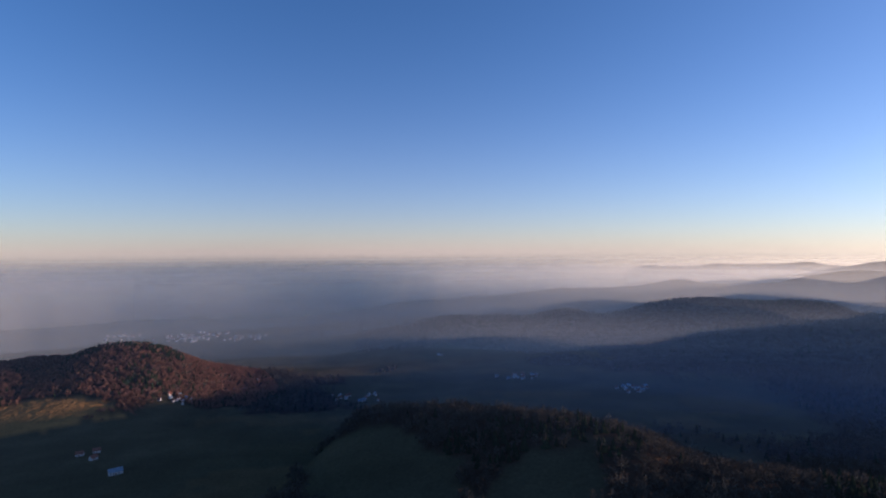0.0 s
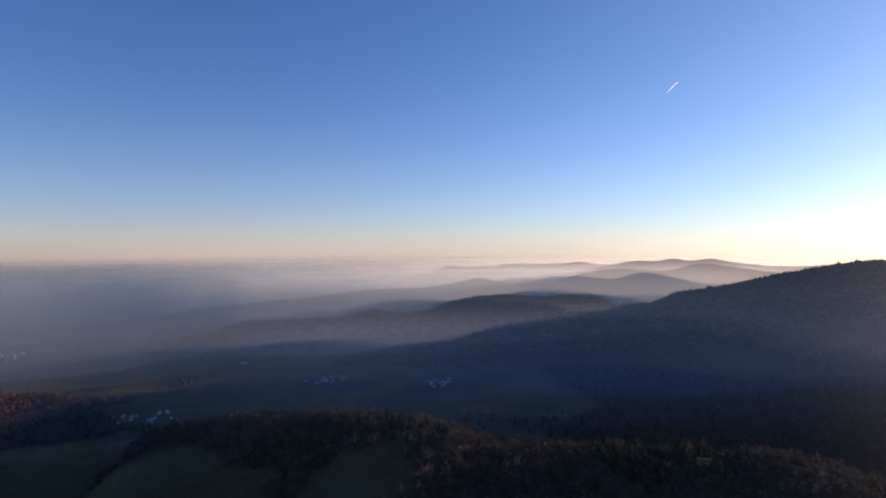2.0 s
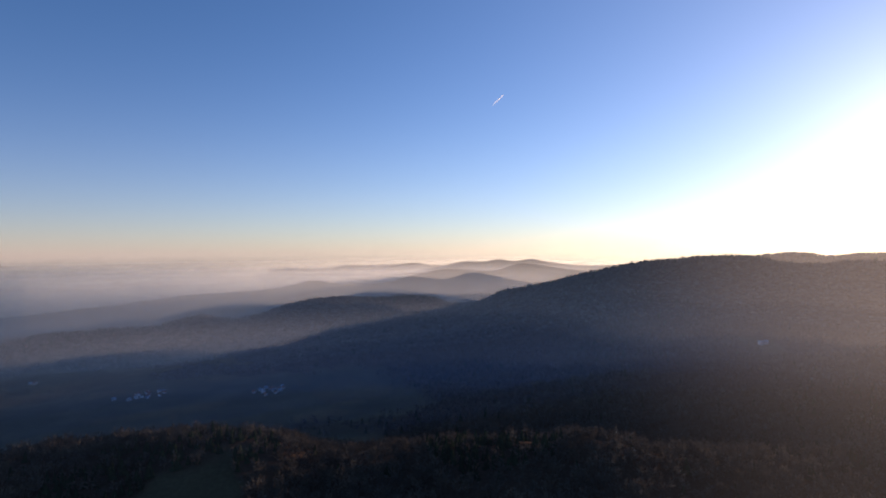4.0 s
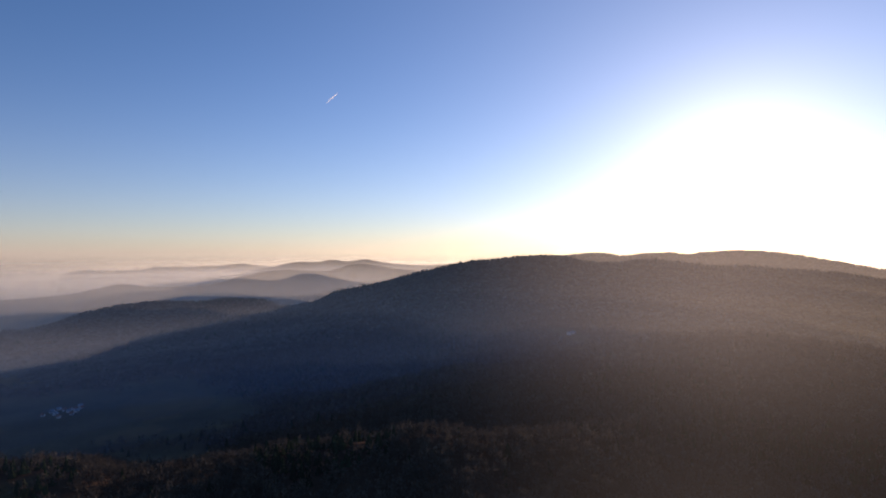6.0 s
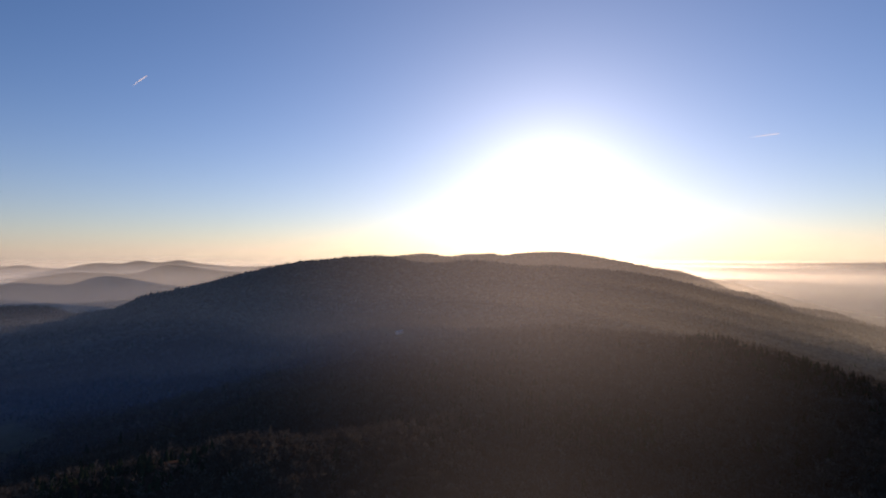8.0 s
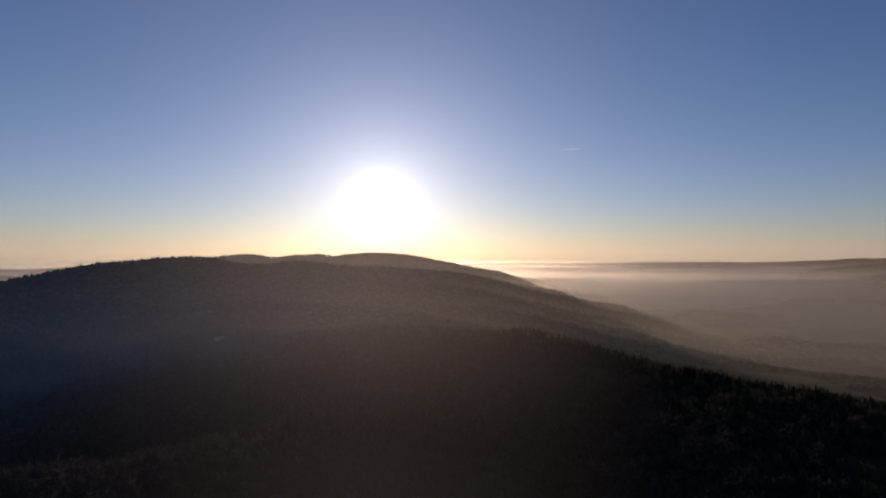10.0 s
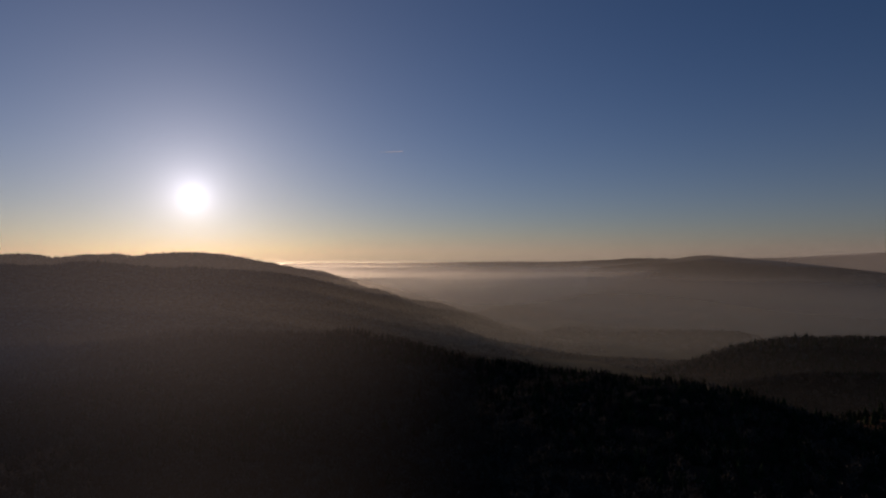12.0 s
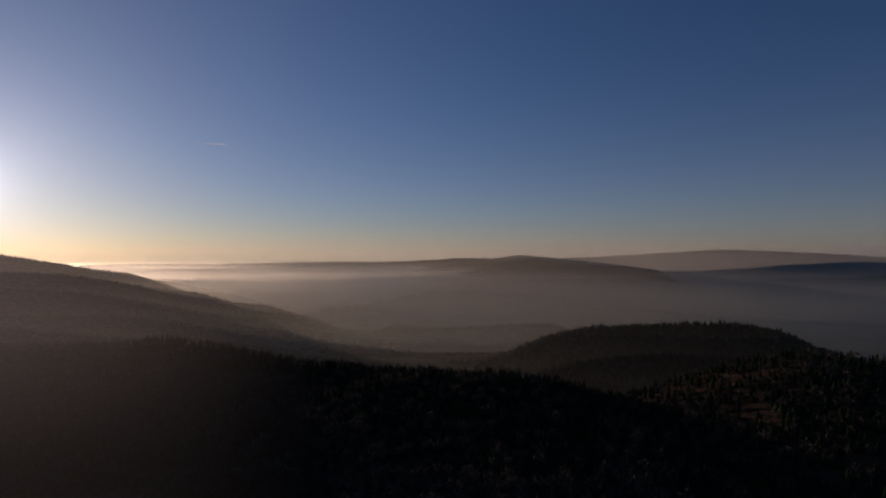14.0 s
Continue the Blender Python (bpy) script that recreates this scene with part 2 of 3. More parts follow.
# ridges: half width (or one to the middle of the land and one outwards), and the crest's line (east, north, height)
RIDGES = {
    "spur": ((230, 120), [(-194, 673, -58), (-148, 650, -31), (-105, 626, 87), (-58, 601, 104), (-21, 580, 114), (36, 544, 120), (84, 506, 126), (122, 476, 129), (141, 458, 126), (161, 438, 124), (179, 421, 108), (196, 404, 116), (230, 376, 115), (247, 362, 124), (268, 343, 128), (278, 333, 127), (298, 312, 134), (307, 304, 128), (328, 280, 135), (342, 264, 136), (376, 235, 125), (400, 210, 124), (480, 165, 119), (580, 140, 119), (700, 130, 121)]),
    "lit_hill": (210, [(-826, 1042, 69), (-768, 1049, 78), (-714, 1063, 77), (-669, 1068, 95), (-606, 1082, 101), (-545, 1091, 90), (-501, 1090, 60), (-456, 1088, 21), (-424, 1090, -12)]),
    "village_hill": (420, [(-391, 1961, -66), (-236, 1986, -14), (-171, 1993, 0), (-68, 2007, 14), (4, 2033, 34), (117, 2060, 36), (237, 2075, 34), (341, 2085, 26), (407, 2093, 49), (494, 2093, 54), (556, 2077, 35), (660, 2047, 52), (722, 2025, 77), (803, 1994, 97), (903, 1951, 108), (999, 1904, 105), (1073, 1863, 100), (1126, 1831, 108), (1207, 1768, 103), (1237, 1707, 85), (1256, 1668, 55), (1293, 1593, 20)]),
    "great_ridge": (620, [(1256, 1556, 80), (1327, 1494, 129), (1364, 1424, 148), (1405, 1326, 169), (1441, 1228, 197), (1472, 1131, 219), (1494, 1033, 238), (1527, 952, 247), (1572, 877, 255), (1614, 797, 259), (1647, 752, 254), (1668, 722, 242), (1699, 675, 236), (1734, 622, 233), (1750, 595, 238), (1772, 531, 244), (1795, 448, 235), (1825, 365, 223), (1862, 280, 224), (1901, 190, 216), (1955, 98, 210), (1995, 19, 196), (2042, -63, 180), (2097, -171, 156), (2122, -259, 138), (2142, -327, 127), (2173, -420, 98), (2207, -495, 74), (2325, -593, 59), (2322, -712, 23), (2326, -833, -12), (2313, -948, -63)]),
    "fir_crest": ((430, 190), [(845, 310, 126), (868, 238, 146), (868, 221, 149), (866, 185, 156), (868, 134, 160), (867, 85, 158), (865, 43, 154), (841, -60, 154), (834, -76, 160), (819, -108, 153), (780, -159, 143), (749, -191, 136), (718, -220, 128), (695, -250, 129), (653, -299, 125), (593, -336, 129), (552, -327, 142), (547, -368, 127), (499, -368, 143), (443, -393, 141), (406, -405, 141), (381, -410, 126)]),
    "west_shoulder": ((380, 200), [(400, -447, 86), (383, -479, 106), (355, -544, 132), (333, -580, 153), (306, -607, 167), (275, -622, 173), (225, -642, 172)]),
    "round_hill": (260, [(1069, -740, -4), (1022, -803, 26), (990, -843, 53), (956, -882, 76), (921, -918, 93), (876, -961, 108), (812, -1015, 116), (757, -1057, 121), (665, -1117, 127), (617, -1135, 125), (568, -1147, 117), (519, -1151, 99), (492, -1156, 92), (459, -1163, 80)]),
    "middle_range": (320, [(-195, 2994, 8), (-128, 3010, 12), (175, 3062, 32), (475, 3086, 53), (632, 3085, 72), (791, 3075, 74), (1051, 3042, 89), (1261, 2996, 127), (1365, 2950, 109), (1510, 2878, 105), (1642, 2805, 112), (1781, 2719, 155), (1940, 2608, 182), (2137, 2449, 173), (2250, 2345, 210), (2356, 2239, 195), (2453, 2132, 174), (2508, 2068, 165), (2608, 1940, 127)]),
    "back_range": (200, [(2156, 3369, 122), (2219, 3328, 146), (2345, 3241, 183), (2469, 3148, 214), (2590, 3048, 212), (2651, 2996, 228), (2739, 2915, 213), (2826, 2831, 228), (2882, 2774, 212), (2992, 2655, 190), (3096, 2532, 181), (3244, 2341, 188)]),
    "last_range": (160, [(1462, 4256, 149), (1537, 4229, 167), (1663, 4182, 162), (1871, 4093, 164), (1953, 4054, 181), (2156, 3951, 180), (2352, 3837, 187), (2467, 3764, 196), (2578, 3689, 177), (2893, 3447, 158)]),
    "low_strip": (250, [(1435, 3410, 81), (1572, 3350, 99), (1706, 3284, 116), (1933, 3155, 137), (2027, 3095, 144), (2237, 2947, 125)]),
    "saddle_hill": (220, [(1625, 2280, 14), (1692, 2231, 54), (1768, 2172, 71), (1860, 2093, 72), (1956, 2003, 69)]),
    "sun_range": (420, [(2549, 1382, 228), (2585, 1257, 238), (2603, 1189, 251), (2614, 1040, 264), (2640, 933, 249), (2675, 827, 258), (2703, 729, 260), (2723, 653, 251), (2740, 576, 263), (2760, 470, 268), (2785, 363, 266), (2837, 256, 253), (2875, 173, 235), (2911, 87, 217), (2957, -31, 192), (2996, -153, 172)]),
    "falling_range": (350, [(3387, 296, 214), (3395, 181, 219), (3399, 93, 216), (3400, 2, 187), (3399, -90, 173), (3414, -185, 166), (3436, -251, 144), (3466, -319, 121), (3492, -457, 102), (3499, -562, 72), (3510, -707, 33), (3505, -927, -26), (3492, -1062, -59), (3453, -1329, -125)]),
    "misty_knoll": (250, [(2771, -854, -290), (2744, -938, -50), (2715, -1020, -8), (2648, -1182, 2), (2599, -1287, -4), (2545, -1389, -38), (2459, -1536, -89)]),
    "misty_rise": (220, [(1858, -742, -137), (1792, -888, 6), (1739, -1086, -1), (1629, -1244, 13), (1475, -1350, 30), (1422, -1370, 24), (1370, -1387, 16)]),
    "table_hill": (380, [(3648, -2277, 178), (3502, -2422, 202), (3316, -2603, 241), (3198, -2723, 264), (3088, -2847, 251), (2975, -2965, 240), (2826, -3098, 217), (2655, -3198, 196), (2478, -3275, 174)]),
    "far_rim": (420, [(4700, 3, 182), (4690, -298, 187), (4640, -745, 186), (4544, -1201, 192), (4400, -1652, 202), (4212, -2086, 205), (3987, -2489, 222), (3864, -2676, 237), (3329, -3317, 244), (3002, -3616, 266), (2669, -3868, 294), (2406, -4037, 312), (2181, -4163, 304), (1872, -4311, 290), (1554, -4435, 265)]),
}
LINES = {name: (width, spline(points)) for name, (width, points) in RIDGES.items()}


def floor_height(x, y):
    """The valley floor and the plain."""
    r2 = x * x + y * y
    return -80 + 150 * np.exp(-r2 / 1500.0 ** 2)


def value_noise(x, y, size, seed):
    """Smooth noise in the plan, about -1 to 1."""
    g = np.random.default_rng(seed).uniform(-1, 1, (64, 64))
    u, v = x / size, y / size
    i, j = np.floor(u).astype(int), np.floor(v).astype(int)
    fu, fv = u - i, v - j
    fu, fv = fu * fu * (3 - 2 * fu), fv * fv * (3 - 2 * fv)
    a, b, c, d = (g[(i + p) % 64, (j + q) % 64] for p, q in ((0, 0), (1, 0), (0, 1), (1, 1)))
    return (a * (1 - fu) + b * fu) * (1 - fv) + (c * (1 - fu) + d * fu) * fv


def height(x, y):
    x, y = np.asarray(x, float), np.asarray(y, float)
    shape, x, y = x.shape, x.ravel(), y.ravel()
    base = floor_height(x, y)
    r = np.hypot(x, y)
    total, close = base.copy(), np.full(x.shape, 1e18)
    for width, line in LINES.values():
        best, crest, inner, total_share = np.full(x.shape, 1e18), np.zeros(x.shape), np.zeros(x.shape), np.zeros(x.shape)
        for px, py, pz in line:
            d2 = (x - px) ** 2 + (y - py) ** 2
            best = np.minimum(best, d2)
            # nearer points of the line count for more, so that the height changes without a step
            share = 1e3 / (d2 + 500.0)
            share *= share
            share *= share
            crest += share * pz
            inner += share * math.hypot(px, py)
            total_share += share
        crest, inner = crest / total_share, inner / total_share - r
        if isinstance(width, tuple):
            width = width[1] + (width[0] - width[1]) / (1 + np.exp(-np.clip(inner / 35, -20, 20)))
        close = np.minimum(close, best)
        h = base + np.maximum(crest - base, 0) * np.exp(-(np.sqrt(best) / width) ** 1.6)
        top = np.maximum(total, h)
        total = top + 3 * np.exp(-np.abs(total - h) / 9.0) * (np.minimum(total, h) > base + 8)
    rough = value_noise(x, y, 160, 3) * 5 + value_noise(x, y, 60, 4) * 2
    # the crests run smoother than the slopes
    total += rough * np.clip((total - base) / 60, 0.1, 1) * (1 - 0.75 * np.exp(-close / 70.0 ** 2))
    return total.reshape(shape)


# clearings in the woods: centre, half axes, turn in degrees, kind
MEADOWS = [(-55, 480, 60, 140, 22, "grass"), (75, 400, 40, 85, -30, "grass"), (-400, 640, 300, 150, 30, "grass"), (-120, 950, 270, 110, 0, "grass"),
           (230, 1130, 330, 110, -15, "grass"), (-610, 830, 110, 75, 36, "crop"), (-452, 970, 40, 26, 0, "grass"), (-760, 740, 120, 60, 40, "crop"), (1105, 500, 30, 60, -25, "grass")]


# woods on low ground: centre, half axes
COPSES = [(-470, 1260, 130, 110), (290, -420, 230, 190), (-420, 1060, 140, 120), (-320, 1180, 110, 80), (-310, 1015, 120, 80), (-230, 930, 90, 60)]


def cover(x, y, z):
    """How wooded and how ploughed the land is at a place, 0 to 1."""
    base = floor_height(x, y)
    wood = np.clip((z - base - 18 + value_noise(x, y, 140, 8) * 16) / 10, 0, 1)
    crop = np.clip(value_noise(x, y, 110, 12) * 3 - 0.6, 0, 0.12) * (1 - wood)
    edge = value_noise(x, y, 45, 9) * 0.32 + value_noise(x, y, 14, 10) * 0.14
    for cx, cy, rx, ry, turn, kind in MEADOWS:
        c, s = math.cos(radians(turn)), math.sin(radians(turn))
        u, v = ((x - cx) * c + (y - cy) * s) / rx, (-(x - cx) * s + (y - cy) * c) / ry
        inside = np.clip((1 - np.hypot(u, v) + edge) * 8, 0, 1)
        wood = wood * (1 - inside)
        crop = crop * (1 - inside) + inside * (kind == "crop")
    for cx, cy, rx, ry in COPSES:
        wood = np.maximum(wood, np.clip((1 - np.hypot((x - cx) / rx, (y - cy) / ry) + edge) * 8, 0, 1))
    return wood, crop


def mesh_from(name, verts, faces, mats, smooth=False):
    """A mesh from arrays of places and of triangles or quads."""
    me = bpy.data.meshes.new(name)
    n, k = faces.shape
    me.vertices.add(len(verts)), me.loops.add(n * k), me.polygons.add(n)
    me.vertices.foreach_set("co", np.ascontiguousarray(verts, np.float32).ravel())
    me.loops.foreach_set("vertex_index", np.ascontiguousarray(faces, np.int32).ravel())
    me.polygons.foreach_set("loop_start", np.arange(0, n * k, k, dtype=np.int32))
    me.polygons.foreach_set("use_smooth", np.full(n, smooth))
    me.update(calc_edges=True)
    for m in mats:
        me.materials.append(m)
    return me


def build_ground():
    # fine where the hills are, coarse behind
    az = np.radians(np.concatenate((np.arange(-48, 170, 0.2), np.arange(170, 312, 2.0))))
    rad = np.concatenate(([0.02, 60.0], np.geomspace(120, 1300, 105), np.linspace(1315, 4960, 190)))
    a, r = np.meshgrid(az, rad)
    x, y = np.sin(a) * r, np.cos(a) * r
    z = height(x, y)
    rows, cols = x.shape
    i, j = np.meshgrid(np.arange(rows - 1), np.arange(cols), indexing="ij")
    k = (j + 1) % cols
    faces = np.stack((i * cols + j, i * cols + k, (i + 1) * cols + k, (i + 1) * cols + j), -1).reshape(-1, 4)[:, ::-1]
    me = mesh_from("ground", np.stack((x, y, z), -1).reshape(-1, 3), faces, [LAND], True)
    wood, crop = cover(x.ravel(), y.ravel(), z.ravel())
    for name, values in (("wood", wood), ("crop", crop)):
        me.attributes.new(name, "FLOAT", "POINT").data.foreach_set("value", values.astype(np.float32))
    tagged(new("ground", me), "rolling hills of brown woods and dusky green meadows", "ground", kind="structure")


build_ground()


# ---- mist and glare veils ----
def mist_or_glare_sheet(radius, thickness, top, depth, start=-60, stop=180, low=None, fade=45, scatter=None):
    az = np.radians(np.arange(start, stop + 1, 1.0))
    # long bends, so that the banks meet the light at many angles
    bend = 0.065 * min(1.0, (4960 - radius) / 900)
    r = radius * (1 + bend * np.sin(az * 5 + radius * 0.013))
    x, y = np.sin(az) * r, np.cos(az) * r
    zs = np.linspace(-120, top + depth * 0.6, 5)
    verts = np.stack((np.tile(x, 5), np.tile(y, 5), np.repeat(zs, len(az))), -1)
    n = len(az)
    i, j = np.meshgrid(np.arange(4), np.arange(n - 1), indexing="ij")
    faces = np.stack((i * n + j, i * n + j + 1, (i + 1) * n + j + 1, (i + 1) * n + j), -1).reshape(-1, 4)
    me = mesh_from("mist_or_glare_sheet", verts, faces, [mist_or_glare_material("mist", thickness, top, depth, scatter, low)], True)
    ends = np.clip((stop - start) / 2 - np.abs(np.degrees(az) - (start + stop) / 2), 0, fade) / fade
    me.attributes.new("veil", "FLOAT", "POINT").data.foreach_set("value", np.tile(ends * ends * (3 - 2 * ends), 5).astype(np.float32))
    tagged(new("mist_or_glare_sheet", me), "thin sheet of evening mist, tinted haze or added glare", "mist", kind="stuff")


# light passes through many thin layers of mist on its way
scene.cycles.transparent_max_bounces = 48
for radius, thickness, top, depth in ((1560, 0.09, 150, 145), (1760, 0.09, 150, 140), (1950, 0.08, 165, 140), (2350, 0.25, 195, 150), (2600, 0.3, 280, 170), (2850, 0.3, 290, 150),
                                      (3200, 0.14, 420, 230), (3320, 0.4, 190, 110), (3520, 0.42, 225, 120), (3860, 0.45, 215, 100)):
    mist_or_glare_sheet(radius, thickness, top, depth, -100, 64, None, 22, MIST)
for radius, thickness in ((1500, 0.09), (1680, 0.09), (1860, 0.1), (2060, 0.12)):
    mist_or_glare_sheet(radius, thickness, 150, 150, -100, 24, None, 26, MIST)
# valley haze sheets, coloured blue to imitate air in shade
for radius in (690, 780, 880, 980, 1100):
    mist_or_glare_sheet(radius, 0.06, 300, 300, -30, 92, None, 50, SHADE_BLUE_HAZE)
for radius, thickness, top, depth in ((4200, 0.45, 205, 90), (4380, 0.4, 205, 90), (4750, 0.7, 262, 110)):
    mist_or_glare_sheet(radius, thickness, top, depth, -100, 64, None, 22, FAR_MIST)
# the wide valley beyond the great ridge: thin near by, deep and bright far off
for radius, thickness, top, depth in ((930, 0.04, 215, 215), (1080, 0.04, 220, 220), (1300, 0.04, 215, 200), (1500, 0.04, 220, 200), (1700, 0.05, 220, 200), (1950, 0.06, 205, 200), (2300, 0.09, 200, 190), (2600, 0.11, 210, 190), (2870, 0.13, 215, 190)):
    mist_or_glare_sheet(radius, thickness, top, depth, 42, 185, None, 22 if radius < 1000 else 30, SUNNY_MIST)
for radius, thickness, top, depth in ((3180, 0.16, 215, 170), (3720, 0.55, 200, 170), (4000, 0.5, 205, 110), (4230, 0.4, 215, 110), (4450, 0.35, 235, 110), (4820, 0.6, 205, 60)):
    mist_or_glare_sheet(radius, thickness, top, depth, 42, 185, None, 30, BRIGHT_MIST)
mist_or_glare_sheet(1620, 0.14, 165, 150, 96, 185, None, 16, SUNNY_MIST)
mist_or_glare_sheet(4570, 0.14, 420, 200, 42, 220, None, 22, THIN_HAZE)
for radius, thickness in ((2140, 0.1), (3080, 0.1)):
    mist_or_glare_sheet(radius, thickness, 440, 240, 42, 220, None, 22, THIN_HAZE)
mist_or_glare_sheet(4300, 0.42, 420, 200, 122, 230, None, 22, THIN_HAZE)
# an added veil close to the drone, imitating glare below the low sun
mist_or_glare_sheet(180, 0.185, 318, 55, 49, 112, 217, 34, GLARE_VEIL)
# an added near sheet, its blue standing in for skylight in the shaded valley
mist_or_glare_sheet(230, 0.06, 330, 75, -80, 100, 190, 55, SHADE_BLUE_HAZE)


# ---- woods ----
def blades(rng, count, shape, size, flat=0.35):
    """A crown of many small twig clumps: pairs of triangles that point outwards and up, inside a form."""
    verts, faces = [], []
    while len(faces) < count * 2:
        p = rng.uniform(-1, 1, 3)
        if not 0.35 < np.linalg.norm(p) < 1:
            continue
        c = np.array(shape(p))
        out = np.array((p[0], p[1], abs(p[2]) * 0.6 + 0.5)) + rng.normal(0, 0.25, 3)
        out *= size * rng.uniform(0.7, 1.3) / np.linalg.norm(out)
        side = np.cross(out, rng.normal(0, 1, 3))
        side *= size * flat / max(np.linalg.norm(side), 1e-6)
        up = np.cross(out, side)
        up *= size * flat * 0.6 / max(np.linalg.norm(up), 1e-6)
        n = len(verts)
        verts += [c - out * 0.5 - side, c - out * 0.5 + side, c + out, c - out * 0.3 + up]
        faces += [(n, n + 1, n + 2), (n, n + 2, n + 3)]
    return np.array(verts), np.array(faces)


def cone(rings, sides, twist=0.4):
    """A tapered upright from (radius, height) rings, as triangles."""
    verts = [(r * math.cos(2 * math.pi * k / sides + twist * i), r * math.sin(2 * math.pi * k / sides + twist * i), z) for i, (r, z) in enumerate(rings) for k in range(sides)]
    faces = []
    for i in range(len(rings) - 1):
        for k in range(sides):
            a, b = i * sides + k, i * sides + (k + 1) % sides
            faces += [(a, b, b + sides), (a, b + sides, a + sides)]
    return np.array(verts), np.array(faces)


def joined(*pieces):
    verts, faces, n = [], [], 0
    for v, f in pieces:
        verts.append(v), faces.append(f + n)
        n += len(v)
    return np.vstack(verts), np.vstack(faces)


def limb(start, end, thick):
    """A tapered three-sided branch."""
    a, b = np.array(start, float), np.array(end, float)
    d = (b - a) / np.linalg.norm(b - a)
    u = np.cross(d, (0.3, 0.2, 1.0)); u /= np.linalg.norm(u)
    v = np.cross(d, u)
    ring = [a + thick * (u * math.cos(t) + v * math.sin(t)) for t in (0, 2.1, 4.2)]
    return np.array(ring + [b]), np.array([(0, 1, 3), (1, 2, 3), (2, 0, 3)])


def bare_trunk(rng, h):
    pieces = [cone([(0.32, -2.0), (0.24, h * 0.35), (0.10, h * 0.8)], 6)]
    for k in range(7):
        t, a = rng.uniform(0.3, 0.7), k * 2.4 + rng.uniform(-0.5, 0.5)
        reach = h * rng.uniform(0.16, 0.3)
        pieces.append(limb((0, 0, h * t), (math.cos(a) * reach, math.sin(a) * reach, h * t + reach * rng.uniform(0.7, 1.3)), 0.13))
    return joined(*pieces)


def bare_crown(rng, h, count, size):
    w = h * rng.uniform(0.34, 0.44)
    return blades(rng, count, lambda p: (p[0] * w, p[1] * w, h * 0.64 + p[2] * h * 0.36), size)


def fir_crown(rng, h, tiers, sides):
    """Drooping tiers of branches with ragged rims."""
    pieces = []
    for i in range(tiers):
        t = i / tiers
        z, r = h * (0.14 + 0.86 * t), h * 0.31 * (1 - t) ** 0.85 + 0.2
        top = z + h * 1.25 / tiers
        rim = [(r * rng.uniform(0.6, 1.15) * math.cos(2 * math.pi * k / sides + i), r * rng.uniform(0.6, 1.15) * math.sin(2 * math.pi * k / sides + i), z - rng.uniform(0, 0.06) * h) for k in range(sides)]
        pieces.append((np.array(rim + [(0, 0, top)]), np.array([(k, (k + 1) % sides, sides) for k in range(sides)])))
    return joined(*pieces)


def clump(rng, h, fir, w=6.0):
    """A far tree: a ragged crown of a few facets."""
    if fir:
        return fir_crown(rng, h, 2, 5)
    a = np.arange(5) * 2 * math.pi / 5
    low = np.stack((np.cos(a) * w, np.sin(a) * w, np.full(5, h * 0.15)), -1) * rng.uniform(0.7, 1.2, (5, 3))
    mid = np.stack((np.cos(a + 0.6) * w * 0.75, np.sin(a + 0.6) * w * 0.75, np.full(5, h * 0.75)), -1) * rng.uniform(0.75, 1.15, (5, 3))
    verts = np.vstack((low, mid, [(0, 0, h * rng.uniform(0.9, 1.1))]))
    faces = [(k, (k + 1) % 5, 5 + k) for k in range(5)] + [((k + 1) % 5, 5 + (k + 1) % 5, 5 + k) for k in range(5)] + [(5 + k, 5 + (k + 1) % 5, 10) for k in range(5)]
    return verts, np.array(faces)


def scattered(rng, inner, outer, spacing, start=-46, stop=168):
    """Random places between two distances, in the part of the land that the hills take up."""
    area = radians(stop - start) / 2 * (outer ** 2 - inner ** 2)
    n = int(area / spacing ** 2)
    a, r = np.radians(rng.uniform(start, stop, n)), np.sqrt(rng.uniform(inner ** 2, outer ** 2, n))
    return np.sin(a) * r, np.cos(a) * r


def along_crests(rng, names, step, spread):
    xs, ys = [], []
    for name in names:
        line = spline(RIDGES[name][1], 400)
        n = int(np.linalg.norm(np.diff(line[:, :2], axis=0), axis=1).sum() / step)
        k = rng.integers(0, len(line), n)
        xs.append(line[k, 0] + rng.normal(0, spread, n)), ys.append(line[k, 1] + rng.normal(0, spread, n))
    return np.concatenate(xs), np.concatenate(ys)


# stands of firs: centre and reach
FIR_STANDS = [(800, -95, 60), (745, -190, 65), (690, -255, 50), (-675, 1074, 40), (-635, 1085, 42), (-590, 1092, 42), (-550, 1096, 36), (-530, 985, 28), (400, -480, 130), (1130, 1830, 120), (40, 470, 40), (120, 455, 45), (430, -330, 150), (560, -330, 150), (290, -610, 210), (700, -1080, 200), (300, 330, 60), (560, 60, 70), (200, -480, 150), (1335, 1490, 30)]


def is_fir(rng, x, y):
    share = 0.03 + 0.2 * (value_noise(x, y, 170, 21) > 0.45)
    for cx, cy, reach in FIR_STANDS:
        share = np.maximum(share, 0.72 * (np.hypot(x - cx, y - cy) < reach * (1 + 0.3 * value_noise(x, y, 50, 22))))
    return rng.uniform(0, 1, x.shape) < share


